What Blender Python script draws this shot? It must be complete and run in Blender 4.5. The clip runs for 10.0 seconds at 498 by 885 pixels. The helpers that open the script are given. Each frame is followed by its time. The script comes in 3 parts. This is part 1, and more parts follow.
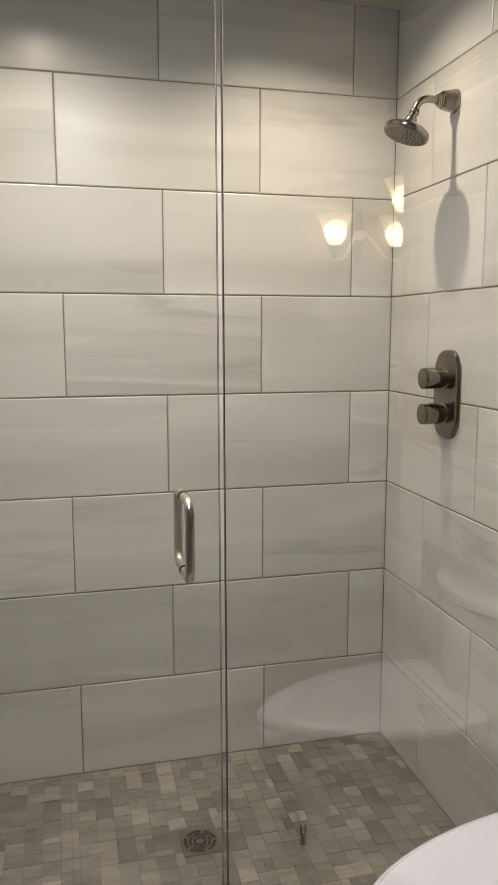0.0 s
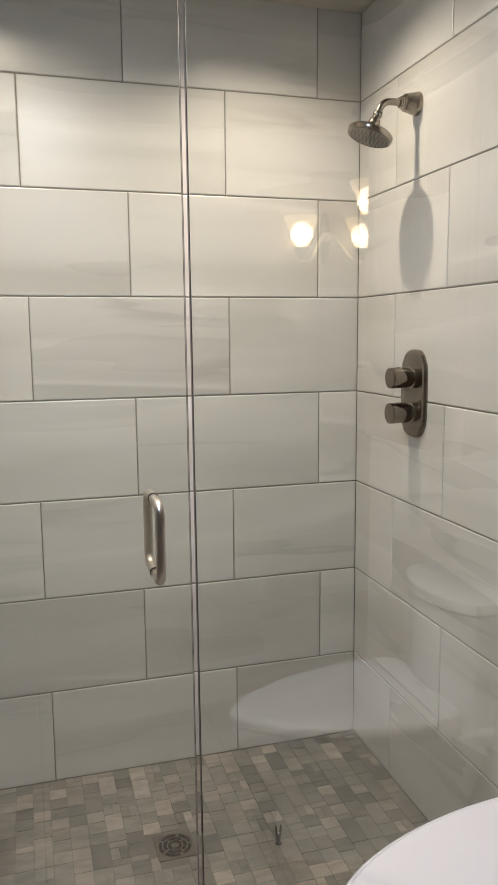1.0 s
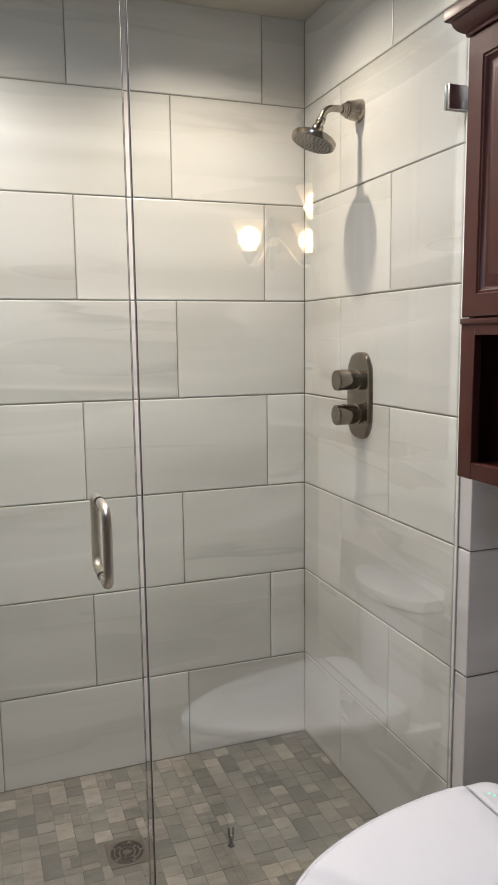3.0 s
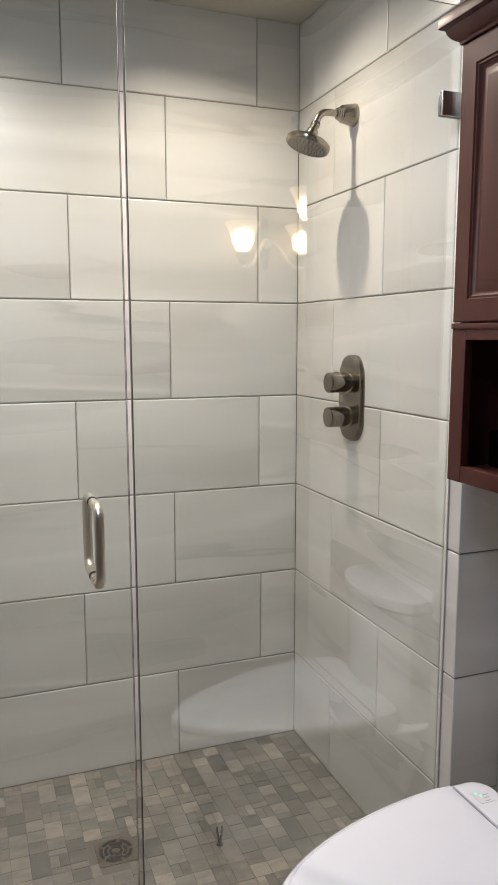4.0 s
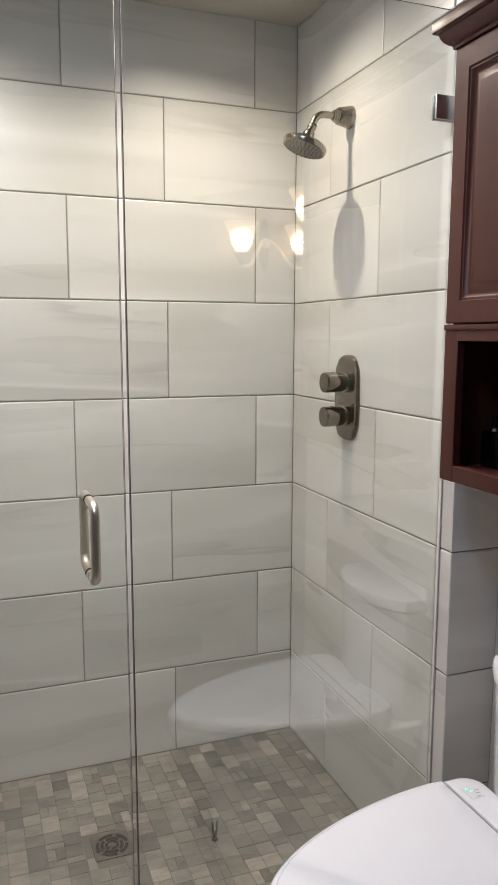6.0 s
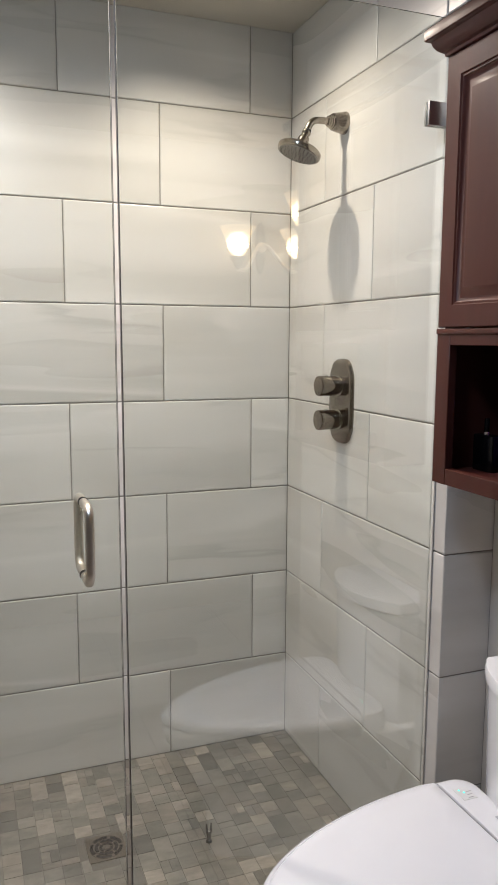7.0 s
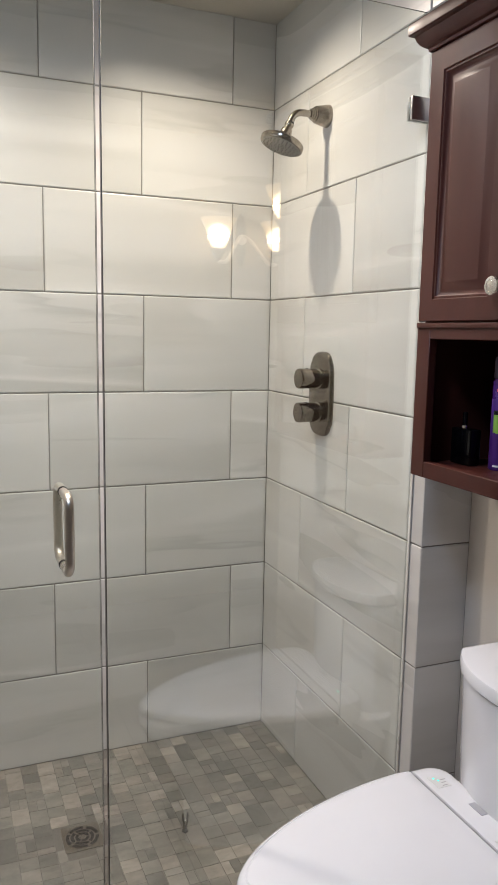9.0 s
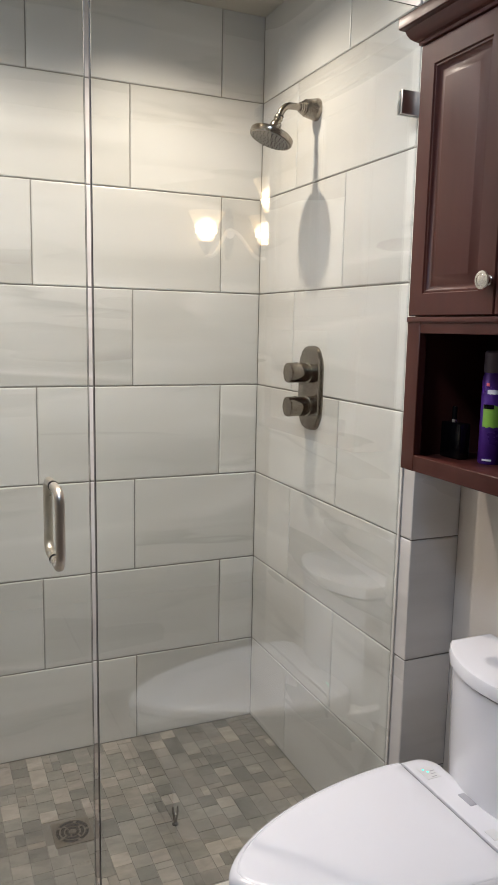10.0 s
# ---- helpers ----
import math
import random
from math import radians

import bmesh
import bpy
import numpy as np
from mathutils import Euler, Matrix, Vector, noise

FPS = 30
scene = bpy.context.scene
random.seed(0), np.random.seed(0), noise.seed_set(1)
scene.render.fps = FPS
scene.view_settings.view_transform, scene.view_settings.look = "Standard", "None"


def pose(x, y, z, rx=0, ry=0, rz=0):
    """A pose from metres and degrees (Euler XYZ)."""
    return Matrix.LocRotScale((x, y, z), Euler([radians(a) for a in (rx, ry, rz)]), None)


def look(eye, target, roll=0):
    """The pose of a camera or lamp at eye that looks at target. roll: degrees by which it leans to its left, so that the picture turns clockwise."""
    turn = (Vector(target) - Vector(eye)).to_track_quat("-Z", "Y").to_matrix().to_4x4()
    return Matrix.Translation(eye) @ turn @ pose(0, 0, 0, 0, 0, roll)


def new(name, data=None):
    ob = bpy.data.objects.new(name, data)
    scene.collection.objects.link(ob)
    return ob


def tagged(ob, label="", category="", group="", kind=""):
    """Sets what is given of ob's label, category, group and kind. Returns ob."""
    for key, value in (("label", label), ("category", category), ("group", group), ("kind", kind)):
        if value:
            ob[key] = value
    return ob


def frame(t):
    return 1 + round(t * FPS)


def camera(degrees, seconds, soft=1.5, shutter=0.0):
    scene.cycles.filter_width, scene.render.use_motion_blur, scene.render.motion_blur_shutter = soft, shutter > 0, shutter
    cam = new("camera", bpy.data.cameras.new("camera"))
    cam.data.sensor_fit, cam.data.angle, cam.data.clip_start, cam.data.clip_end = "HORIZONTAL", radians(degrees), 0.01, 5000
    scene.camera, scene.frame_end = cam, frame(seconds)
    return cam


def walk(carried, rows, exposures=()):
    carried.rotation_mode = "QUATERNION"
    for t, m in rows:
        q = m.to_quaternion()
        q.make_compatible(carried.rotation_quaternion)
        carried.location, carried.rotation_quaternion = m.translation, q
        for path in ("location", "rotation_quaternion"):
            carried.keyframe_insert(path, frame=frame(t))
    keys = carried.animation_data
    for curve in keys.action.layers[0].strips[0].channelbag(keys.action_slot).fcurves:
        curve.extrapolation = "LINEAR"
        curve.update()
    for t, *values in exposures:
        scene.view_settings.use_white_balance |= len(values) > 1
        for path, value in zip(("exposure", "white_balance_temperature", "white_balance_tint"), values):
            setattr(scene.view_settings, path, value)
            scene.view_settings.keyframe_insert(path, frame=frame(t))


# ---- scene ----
cam = camera(36.6, 10.0)
PATH = [
    (0, (-1.068, -2.334, 1.422), (-0.586, -0.415, 1.129), 0.0),
    (0.5, (-1.069, -2.334, 1.416), (-0.543, -0.426, 1.131), -0.2),
    (1, (-1.067, -2.336, 1.418), (-0.508, -0.437, 1.132), -0.5),
    (1.5, (-1.06, -2.34, 1.416), (-0.471, -0.45, 1.13), -0.7),
    (2, (-1.065, -2.344, 1.416), (-0.435, -0.467, 1.135), -0.9),
    (2.5, (-1.058, -2.346, 1.413), (-0.394, -0.48, 1.137), -1.0),
    (4, (-1.065, -2.356, 1.42), (-0.363, -0.503, 1.143), 0.0),
    (4.5, (-1.061, -2.365, 1.423), (-0.356, -0.514, 1.147), 0.1),
    (5, (-1.063, -2.368, 1.421), (-0.356, -0.517, 1.142), 0.1),
    (5.5, (-1.061, -2.373, 1.423), (-0.362, -0.521, 1.141), 0.2),
    (7, (-1.057, -2.392, 1.423), (-0.35, -0.541, 1.153), 0.3),
    (7.5, (-1.054, -2.396, 1.422), (-0.328, -0.553, 1.151), 0.4),
    (8, (-1.063, -2.395, 1.421), (-0.323, -0.557, 1.149), 0.7),
    (8.5, (-1.069, -2.392, 1.422), (-0.32, -0.558, 1.146), 1.0),
    (9, (-1.066, -2.394, 1.419), (-0.303, -0.567, 1.132), 1.1),
    (9.5, (-1.07, -2.394, 1.414), (-0.294, -0.575, 1.121), 1.3),
    (10, (-1.075, -2.39, 1.418), (-0.279, -0.58, 1.117), 1.2),
]
walk(cam, [(t, look(eye, target, roll)) for t, eye, target, roll in PATH], ((0, -0.49, 6560, 10), (1, -0.38, 6370, 10), (2, -0.27, 6230, 10), (2.7, -0.21, 6190, 10), (10, -0.17, 6140, 10)))

# ---- world and lights ----
world = bpy.data.worlds.new("world")
scene.world = world
world.use_nodes = True
world.node_tree.nodes["Background"].inputs[0].default_value = (0.6, 0.7, 0.9, 1)
world.node_tree.nodes["Background"].inputs[1].default_value = 0.05

CEIL = 2.413
GLASS_Y = -0.880
JAMB_Y = -0.932
WALL_X = 0.142
FLOOR_Z = -0.02


def spot(name, place, aim, watts, colour, degrees, blend, radius):
    data = bpy.data.lights.new(name, "SPOT")
    data.energy, data.color, data.spot_size, data.spot_blend, data.shadow_soft_size = watts, colour, radians(degrees), blend, radius
    ob = new(name, data)
    ob.matrix_world = look(place, Vector(place) + Vector(aim))
    return ob


def area(name, place, target, watts, colour, size):
    data = bpy.data.lights.new(name, "AREA")
    data.energy, data.color, data.shape, data.size = watts, colour, "DISK", size
    ob = new(name, data)
    ob.matrix_world = look(place, target)
    return ob


WARM = (1.0, 0.825, 0.665)
COOL = (0.66, 0.79, 1.03)
CANS = ((-0.405, -0.368), (-1.10, -0.45))
PANEL = (-0.98, -1.42)
for (cx, cy), aim, watts, cone in zip(CANS, ((0.05, -0.08, -1), (0.0, 0.0, -1)), (76, 77), (145, 149)):
    spot("downlight_lamp", (cx, cy, CEIL - 0.006), aim, watts, WARM, cone, 1.0, 0.018)
area("ceiling_panel_lamp", (*PANEL, CEIL - 0.034), (*PANEL, 0), 10.2, COOL, 0.27)
# added point fill that brightens the upper walls; no fixture belongs to it
dome = bpy.data.lights.new("upper_wall_fill_lamp", "POINT")
dome.energy, dome.color, dome.shadow_soft_size = 6.5, COOL, 0.05
new("upper_wall_fill_lamp", dome).location = (*PANEL, CEIL - 0.10)

# ---- materials ----


def ramp_node(N, stops):
    r = N.new("ShaderNodeValToRGB")
    e = r.color_ramp.elements
    while len(e) < len(stops):
        e.new(0.5)
    for el, (p, c) in zip(e, stops):
        el.position, el.color = p, (*c, 1)
    return r


def material(name, rgb, rough=0.5, metal=0.0, spread=0.06, scale=8.0, bump=0.0, bump_scale=60.0, rand=0.0, stretch=(1, 1, 1), coat=0.0, detail=5.0, island=False, other=None, spec=0.5):
    """A surface with tone variation at two scales, optional relief and a tone per piece."""
    m = bpy.data.materials.new(name)
    m.use_nodes = True
    nt = m.node_tree
    N, L = nt.nodes, nt.links
    b = N["Principled BSDF"]
    tc = N.new("ShaderNodeTexCoord")
    mp = N.new("ShaderNodeMapping")
    mp.inputs["Scale"].default_value = stretch
    info = N.new("ShaderNodeObjectInfo")
    shift = N.new("ShaderNodeVectorMath")
    shift.operation = "SCALE"
    shift.inputs[0].default_value = (17, 31, 23)
    L.new(info.outputs["Random"], shift.inputs["Scale"])
    L.new(shift.outputs[0], mp.inputs["Location"])
    L.new(tc.outputs["Object"], mp.inputs["Vector"])
    n1 = N.new("ShaderNodeTexNoise")
    n1.inputs["Scale"].default_value, n1.inputs["Detail"].default_value = scale, detail
    n2 = N.new("ShaderNodeTexNoise")
    n2.inputs["Scale"].default_value, n2.inputs["Detail"].default_value = scale * 3.5, 2
    L.new(mp.outputs[0], n1.inputs["Vector"])
    L.new(mp.outputs[0], n2.inputs["Vector"])
    mix = N.new("ShaderNodeMath")
    mix.operation = "MULTIPLY_ADD"
    mix.inputs[1].default_value = 0.35
    L.new(n2.outputs[0], mix.inputs[0])
    L.new(n1.outputs[0], mix.inputs[2])
    tone = N.new("ShaderNodeMapRange")
    tone.inputs[1].default_value, tone.inputs[2].default_value = 0.35, 1.0
    tone.inputs[3].default_value, tone.inputs[4].default_value = 1 - spread, 1 + spread
    L.new(mix.outputs[0], tone.inputs[0])
    val = tone.outputs[0]
    if rand:
        rr = N.new("ShaderNodeMapRange")
        rr.inputs[3].default_value, rr.inputs[4].default_value = 1 - rand, 1 + rand
        L.new(N.new("ShaderNodeNewGeometry").outputs["Random Per Island"] if island else info.outputs["Random"], rr.inputs[0])
        mul = N.new("ShaderNodeMath")
        mul.operation = "MULTIPLY"
        L.new(val, mul.inputs[0])
        L.new(rr.outputs[0], mul.inputs[1])
        val = mul.outputs[0]
    col = N.new("ShaderNodeVectorMath")
    col.operation = "SCALE"
    col.inputs[0].default_value = rgb
    if other:
        pick = ramp_node(N, ((0.0, rgb), (0.55, rgb), (0.72, other), (1.0, other)))
        spin = N.new("ShaderNodeMath")
        spin.operation = "MULTIPLY"
        spin.inputs[1].default_value = 7.3
        L.new(N.new("ShaderNodeNewGeometry").outputs["Random Per Island"] if island else info.outputs["Random"], spin.inputs[0])
        part_of = N.new("ShaderNodeMath")
        part_of.operation = "FRACT"
        L.new(spin.outputs[0], part_of.inputs[0])
        L.new(part_of.outputs[0], pick.inputs[0])
        L.new(pick.outputs[0], col.inputs[0])
    L.new(val, col.inputs["Scale"])
    L.new(col.outputs[0], b.inputs["Base Color"])
    b.inputs["Specular IOR Level"].default_value = spec
    rg = N.new("ShaderNodeMapRange")
    rg.inputs[1].default_value, rg.inputs[2].default_value = 0.3, 0.7
    rg.inputs[3].default_value, rg.inputs[4].default_value = max(rough * 0.85, 0.02), min(rough * 1.2, 1)
    L.new(n1.outputs[0], rg.inputs[0])
    L.new(rg.outputs[0], b.inputs["Roughness"])
    b.inputs["Metallic"].default_value = metal
    b.inputs["Coat Weight"].default_value = coat
    b.inputs["Coat Roughness"].default_value = 0.08
    if bump:
        nb = N.new("ShaderNodeTexNoise")
        nb.inputs["Scale"].default_value = bump_scale
        L.new(mp.outputs[0], nb.inputs["Vector"])
        bp = N.new("ShaderNodeBump")
        bp.inputs["Strength"].default_value, bp.inputs["Distance"].default_value = bump, 0.002
        L.new(nb.outputs[0], bp.inputs["Height"])
        L.new(bp.outputs[0], b.inputs["Normal"])
    return m


def veined_tile(name, base, vein, light):
    """Porcelain with drifting bands, layered pale drifts and thin veins along its length."""
    m = bpy.data.materials.new(name)
    m.use_nodes = True
    N, L = m.node_tree.nodes, m.node_tree.links
    b = N["Principled BSDF"]
    tc, info, mp = N.new("ShaderNodeTexCoord"), N.new("ShaderNodeObjectInfo"), N.new("ShaderNodeMapping")
    sh = N.new("ShaderNodeVectorMath")
    sh.operation = "SCALE"
    sh.inputs[0].default_value = (37, 53, 41)
    L.new(info.outputs["Random"], sh.inputs["Scale"])
    L.new(sh.outputs[0], mp.inputs["Location"])
    L.new(tc.outputs["Object"], mp.inputs["Vector"])
    mp.inputs["Rotation"].default_value = (0, 0, radians(4))
    mp.inputs["Scale"].default_value = (0.48, 4.2, 1.0)
    warp = N.new("ShaderNodeTexNoise")
    warp.inputs["Scale"].default_value, warp.inputs["Detail"].default_value = 1.6, 1
    L.new(mp.outputs[0], warp.inputs["Vector"])
    add = N.new("ShaderNodeVectorMath")
    add.operation = "MULTIPLY_ADD"
    add.inputs[1].default_value = (0.10, 0.38, 0.10)
    L.new(warp.outputs["Color"], add.inputs[0])
    L.new(mp.outputs[0], add.inputs[2])
    band = N.new("ShaderNodeTexNoise")
    band.inputs["Scale"].default_value, band.inputs["Detail"].default_value, band.inputs["Roughness"].default_value = 1.05, 5, 0.5
    L.new(add.outputs[0], band.inputs["Vector"])
    r0 = ramp_node(N, ((0.34, vein), (0.46, base), (0.62, light)))
    L.new(band.outputs[0], r0.inputs[0])
    # thin drifting veins that come and go
    thin = N.new("ShaderNodeTexNoise")
    thin.inputs["Scale"].default_value, thin.inputs["Detail"].default_value, thin.inputs["Roughness"].default_value = 0.95, 4, 0.5
    L.new(add.outputs[0], thin.inputs["Vector"])
    line = ramp_node(N, ((0.468, (0, 0, 0)), (0.496, (1, 1, 1)), (0.502, (0.2, 0.2, 0.2)), (0.52, (0, 0, 0))))
    L.new(thin.outputs[0], line.inputs[0])
    mask = N.new("ShaderNodeTexNoise")
    mask.inputs["Scale"].default_value, mask.inputs["Detail"].default_value = 1.6, 2
    L.new(mp.outputs[0], mask.inputs["Vector"])
    keep = N.new("ShaderNodeMapRange")
    keep.inputs[1].default_value, keep.inputs[2].default_value, keep.inputs[4].default_value = 0.46, 0.64, 0.60
    L.new(mask.outputs[0], keep.inputs[0])
    fac = N.new("ShaderNodeMath")
    fac.operation = "MULTIPLY"
    L.new(line.outputs[0], fac.inputs[0])
    L.new(keep.outputs[0], fac.inputs[1])
    r = N.new("ShaderNodeMixRGB")
    r.inputs[2].default_value = (vein[0] * 0.80, vein[1] * 0.80, vein[2] * 0.80, 1)
    L.new(fac.outputs[0], r.inputs[0])
    L.new(r0.outputs[0], r.inputs[1])
    # pale layers with one crisp edge that fade out on the other side
    layer = N.new("ShaderNodeTexNoise")
    layer.inputs["Scale"].default_value, layer.inputs["Detail"].default_value, layer.inputs["Roughness"].default_value = 0.62, 1, 0.4
    L.new(add.outputs[0], layer.inputs["Vector"])
    drift = ramp_node(N, ((0.488, (0, 0, 0)), (0.505, (1, 1, 1)), (0.530, (0.5, 0.5, 0.5)), (0.64, (0, 0, 0))))
    L.new(layer.outputs[0], drift.inputs[0])
    rare = N.new("ShaderNodeMapRange")
    rare.inputs[1].default_value, rare.inputs[2].default_value, rare.inputs[4].default_value = 0.56, 0.40, 0.75
    L.new(mask.outputs[0], rare.inputs[0])
    much = N.new("ShaderNodeMath")
    much.operation = "MULTIPLY"
    L.new(drift.outputs[0], much.inputs[0])
    L.new(rare.outputs[0], much.inputs[1])
    pale = N.new("ShaderNodeMixRGB")
    pale.inputs[2].default_value = (light[0] * 1.12, light[1] * 1.12, light[2] * 1.12, 1)
    L.new(much.outputs[0], pale.inputs[0])
    L.new(r.outputs[0], pale.inputs[1])
    cloud = N.new("ShaderNodeTexNoise")
    cloud.inputs["Scale"].default_value, cloud.inputs["Detail"].default_value = 1.3, 2
    mp2 = N.new("ShaderNodeVectorMath")
    mp2.operation = "ADD"
    L.new(tc.outputs["Object"], mp2.inputs[0])
    L.new(sh.outputs[0], mp2.inputs[1])
    L.new(mp.outputs[0], cloud.inputs["Vector"])
    tone = N.new("ShaderNodeMapRange")
    tone.inputs[3].default_value, tone.inputs[4].default_value = 0.94, 1.06
    L.new(cloud.outputs[0], tone.inputs[0])
    rr = N.new("ShaderNodeMapRange")
    rr.inputs[3].default_value, rr.inputs[4].default_value = 0.90, 1.07
    L.new(info.outputs["Random"], rr.inputs[0])
    mul = N.new("ShaderNodeMath")
    mul.operation = "MULTIPLY"
    L.new(tone.outputs[0], mul.inputs[0])
    L.new(rr.outputs[0], mul.inputs[1])
    col = N.new("ShaderNodeVectorMath")
    col.operation = "SCALE"
    L.new(pale.outputs[0], col.inputs[0])
    L.new(mul.outputs[0], col.inputs["Scale"])
    L.new(col.outputs[0], b.inputs["Base Color"])
    rg = N.new("ShaderNodeMapRange")
    rg.inputs[3].default_value, rg.inputs[4].default_value = 0.22, 0.36
    L.new(cloud.outputs[0], rg.inputs[0])
    L.new(rg.outputs[0], b.inputs["Roughness"])
    fine = N.new("ShaderNodeTexNoise")
    fine.inputs["Scale"].default_value, fine.inputs["Detail"].default_value = 9, 0
    L.new(mp2.outputs[0], fine.inputs["Vector"])
    bp = N.new("ShaderNodeBump")
    bp.inputs["Strength"].default_value, bp.inputs["Distance"].default_value = 0.05, 0.001
    L.new(fine.outputs[0], bp.inputs["Height"])
    L.new(bp.outputs[0], b.inputs["Normal"])
    return m


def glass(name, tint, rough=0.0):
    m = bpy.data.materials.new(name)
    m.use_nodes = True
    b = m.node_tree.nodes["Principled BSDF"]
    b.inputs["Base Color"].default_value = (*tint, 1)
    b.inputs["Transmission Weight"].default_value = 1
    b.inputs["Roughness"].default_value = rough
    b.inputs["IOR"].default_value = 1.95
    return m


def glow(name, rgb, strength):
    m = bpy.data.materials.new(name)
    m.use_nodes = True
    b = m.node_tree.nodes["Principled BSDF"]
    b.inputs["Base Color"].default_value = (*rgb, 1)
    b.inputs["Emission Color"].default_value = (*rgb, 1)
    b.inputs["Emission Strength"].default_value = strength
    return m


M_TILE = veined_tile("wall_tile", (0.500, 0.485, 0.458), (0.440, 0.425, 0.398), (0.555, 0.541, 0.518))
M_GROUT = material("grout", (0.19, 0.18, 0.163), 0.9, spread=0.12, scale=30, bump=0.4)
M_MOSAIC = material("stone_mosaic", (0.140, 0.131, 0.115), 0.36, spread=0.42, scale=16, rand=0.36, stretch=(1, 2.5, 1), other=(0.200, 0.178, 0.153))
M_FGROUT = material("floor_grout", (0.105, 0.097, 0.085), 0.9, spread=0.15, scale=40, bump=0.4)
M_PAINT = material("beige_paint", (0.60, 0.555, 0.49), 0.6, spread=0.03, scale=3, bump=0.15, bump_scale=180)
# invented dark colour for out-of-view walls, to hold down bounce into the shower
M_DIMMED = material("dimmed_room_paint", (0.32, 0.285, 0.24), 0.6, spread=0.03, scale=3, bump=0.15, bump_scale=180)
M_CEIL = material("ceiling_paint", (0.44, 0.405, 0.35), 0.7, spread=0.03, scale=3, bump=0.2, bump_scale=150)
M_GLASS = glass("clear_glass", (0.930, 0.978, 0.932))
M_SEAL = material("clear_vinyl_seal", (0.55, 0.53, 0.49), 0.3, spread=0.05, scale=20)
M_NICKEL = material("brushed_nickel", (0.36, 0.327, 0.285), 0.18, 1.0, spread=0.06, scale=14)
M_NICKEL_DARK = material("polished_dark_nickel", (0.25, 0.223, 0.19), 0.12, 1.0, spread=0.08, scale=30)
M_CHROME = material("chrome", (0.90, 0.90, 0.91), 0.06, 1.0, spread=0.03)
M_RUBBER = material("black_rubber", (0.02, 0.02, 0.02), 0.6)
M_MOSAIC_FIELD = material("stone_mosaic_field", (0.140, 0.131, 0.115), 0.36, spread=0.42, scale=16, rand=0.36, stretch=(1, 2.5, 1), other=(0.200, 0.178, 0.153), island=True)
# flat black that stands in for the shade in gaps and slots
M_GAP_SHADE = material("opening_shade", (0.003, 0.003, 0.003), 0.9, spec=0.0)
M_SATIN = material("satin_nickel", (0.56, 0.515, 0.455), 0.30, 1.0, spread=0.06, scale=14)
M_BUTTON = material("mid_grey_plastic", (0.34, 0.35, 0.39), 0.4)
M_PORCELAIN = material("white_porcelain", (0.69, 0.70, 0.735), 0.10, spread=0.015, scale=4, coat=0.3)
M_PLASTIC = material("white_plastic", (0.645, 0.66, 0.705), 0.20, spread=0.015, scale=5)
M_GREY = material("grey_plastic", (0.30, 0.31, 0.33), 0.4)
M_WOOD = material("cherry_stained_wood", (0.055, 0.0162, 0.0115), 0.40, spread=0.18, scale=3, stretch=(5, 5, 0.6), detail=2.0, spec=0.22)
# cherry wood with the shade inside the cabinet put into its colour
M_WOOD_SHADED = material("cabinet_inside_shaded", (0.014, 0.005, 0.004), 0.5, spread=0.3, scale=5, stretch=(6, 6, 0.6))
M_BLACK = material("black_glass", (0.0025, 0.0025, 0.003), 0.18, spread=0.1, spec=0.3)
M_PURPLE = material("purple_can_paint", (0.075, 0.022, 0.21), 0.28, 0.3, spread=0.15, scale=12)
M_GREEN = material("lime_label", (0.22, 0.42, 0.05), 0.4, spread=0.08, scale=20)
M_CAPGREY = material("grey_cap", (0.075, 0.06, 0.085), 0.3, spread=0.1)
M_WHITE = material("white_print", (0.8, 0.78, 0.8), 0.5)
M_PINK = material("pink_print", (0.75, 0.12, 0.16), 0.5)
M_SHADE = glow("glowing_shade_glass", (1.0, 0.80, 0.55), 1.4)
nt = M_SHADE.node_tree
see, blend = nt.nodes.new("ShaderNodeBsdfTransparent"), nt.nodes.new("ShaderNodeMixShader")
blend.inputs[0].default_value = 0.30
nt.links.new(see.outputs[0], blend.inputs[1])
nt.links.new(nt.nodes["Principled BSDF"].outputs[0], blend.inputs[2])
nt.links.new(blend.outputs[0], nt.nodes["Material Output"].inputs[0])
M_BULB = glow("bulb", (1.0, 0.80, 0.52), 12)
M_LED = glow("green_led", (0.10, 0.9, 0.62), 1.1)
M_DIFFUSER = glow("lamp_diffuser", (0.95, 0.97, 1.0), 3.0)
M_FTILE = material("bathroom_floor_tile", (0.36, 0.33, 0.30), 0.4, spread=0.12, scale=4, rand=0.06)
M_CANVAS = material("downlight_baffle", (0.5, 0.48, 0.44), 0.5)
M_CLAMP = material("satin_clamp", (0.42, 0.42, 0.42), 0.32, 1.0, spread=0.05)
M_FACE = material("spray_plate", (0.26, 0.25, 0.235), 0.4, 0.6, spread=0.05)
M_DRAIN = material("drain_metal", (0.085, 0.070, 0.050), 0.40, 0.35, spread=0.25, scale=40)
M_PANEL = material("pale_grey_panel", (0.55, 0.56, 0.58), 0.4)
M_EDGE = material("polished_edge", (0.10, 0.095, 0.085), 0.3)
# one nickel twice: pale for bulb-lit parts, dark for shaded ones
M_SCONCE_LIT = material("aged_nickel_lit", (0.84, 0.79, 0.72), 0.35, 0.3, spread=0.06)
M_SCONCE_SHADED = material("aged_nickel_shaded", (0.12, 0.11, 0.10), 0.5, 0.3, spread=0.10)
M_KNOB = material("polished_nickel", (0.72, 0.69, 0.64), 0.2, 1.0, spread=0.05)

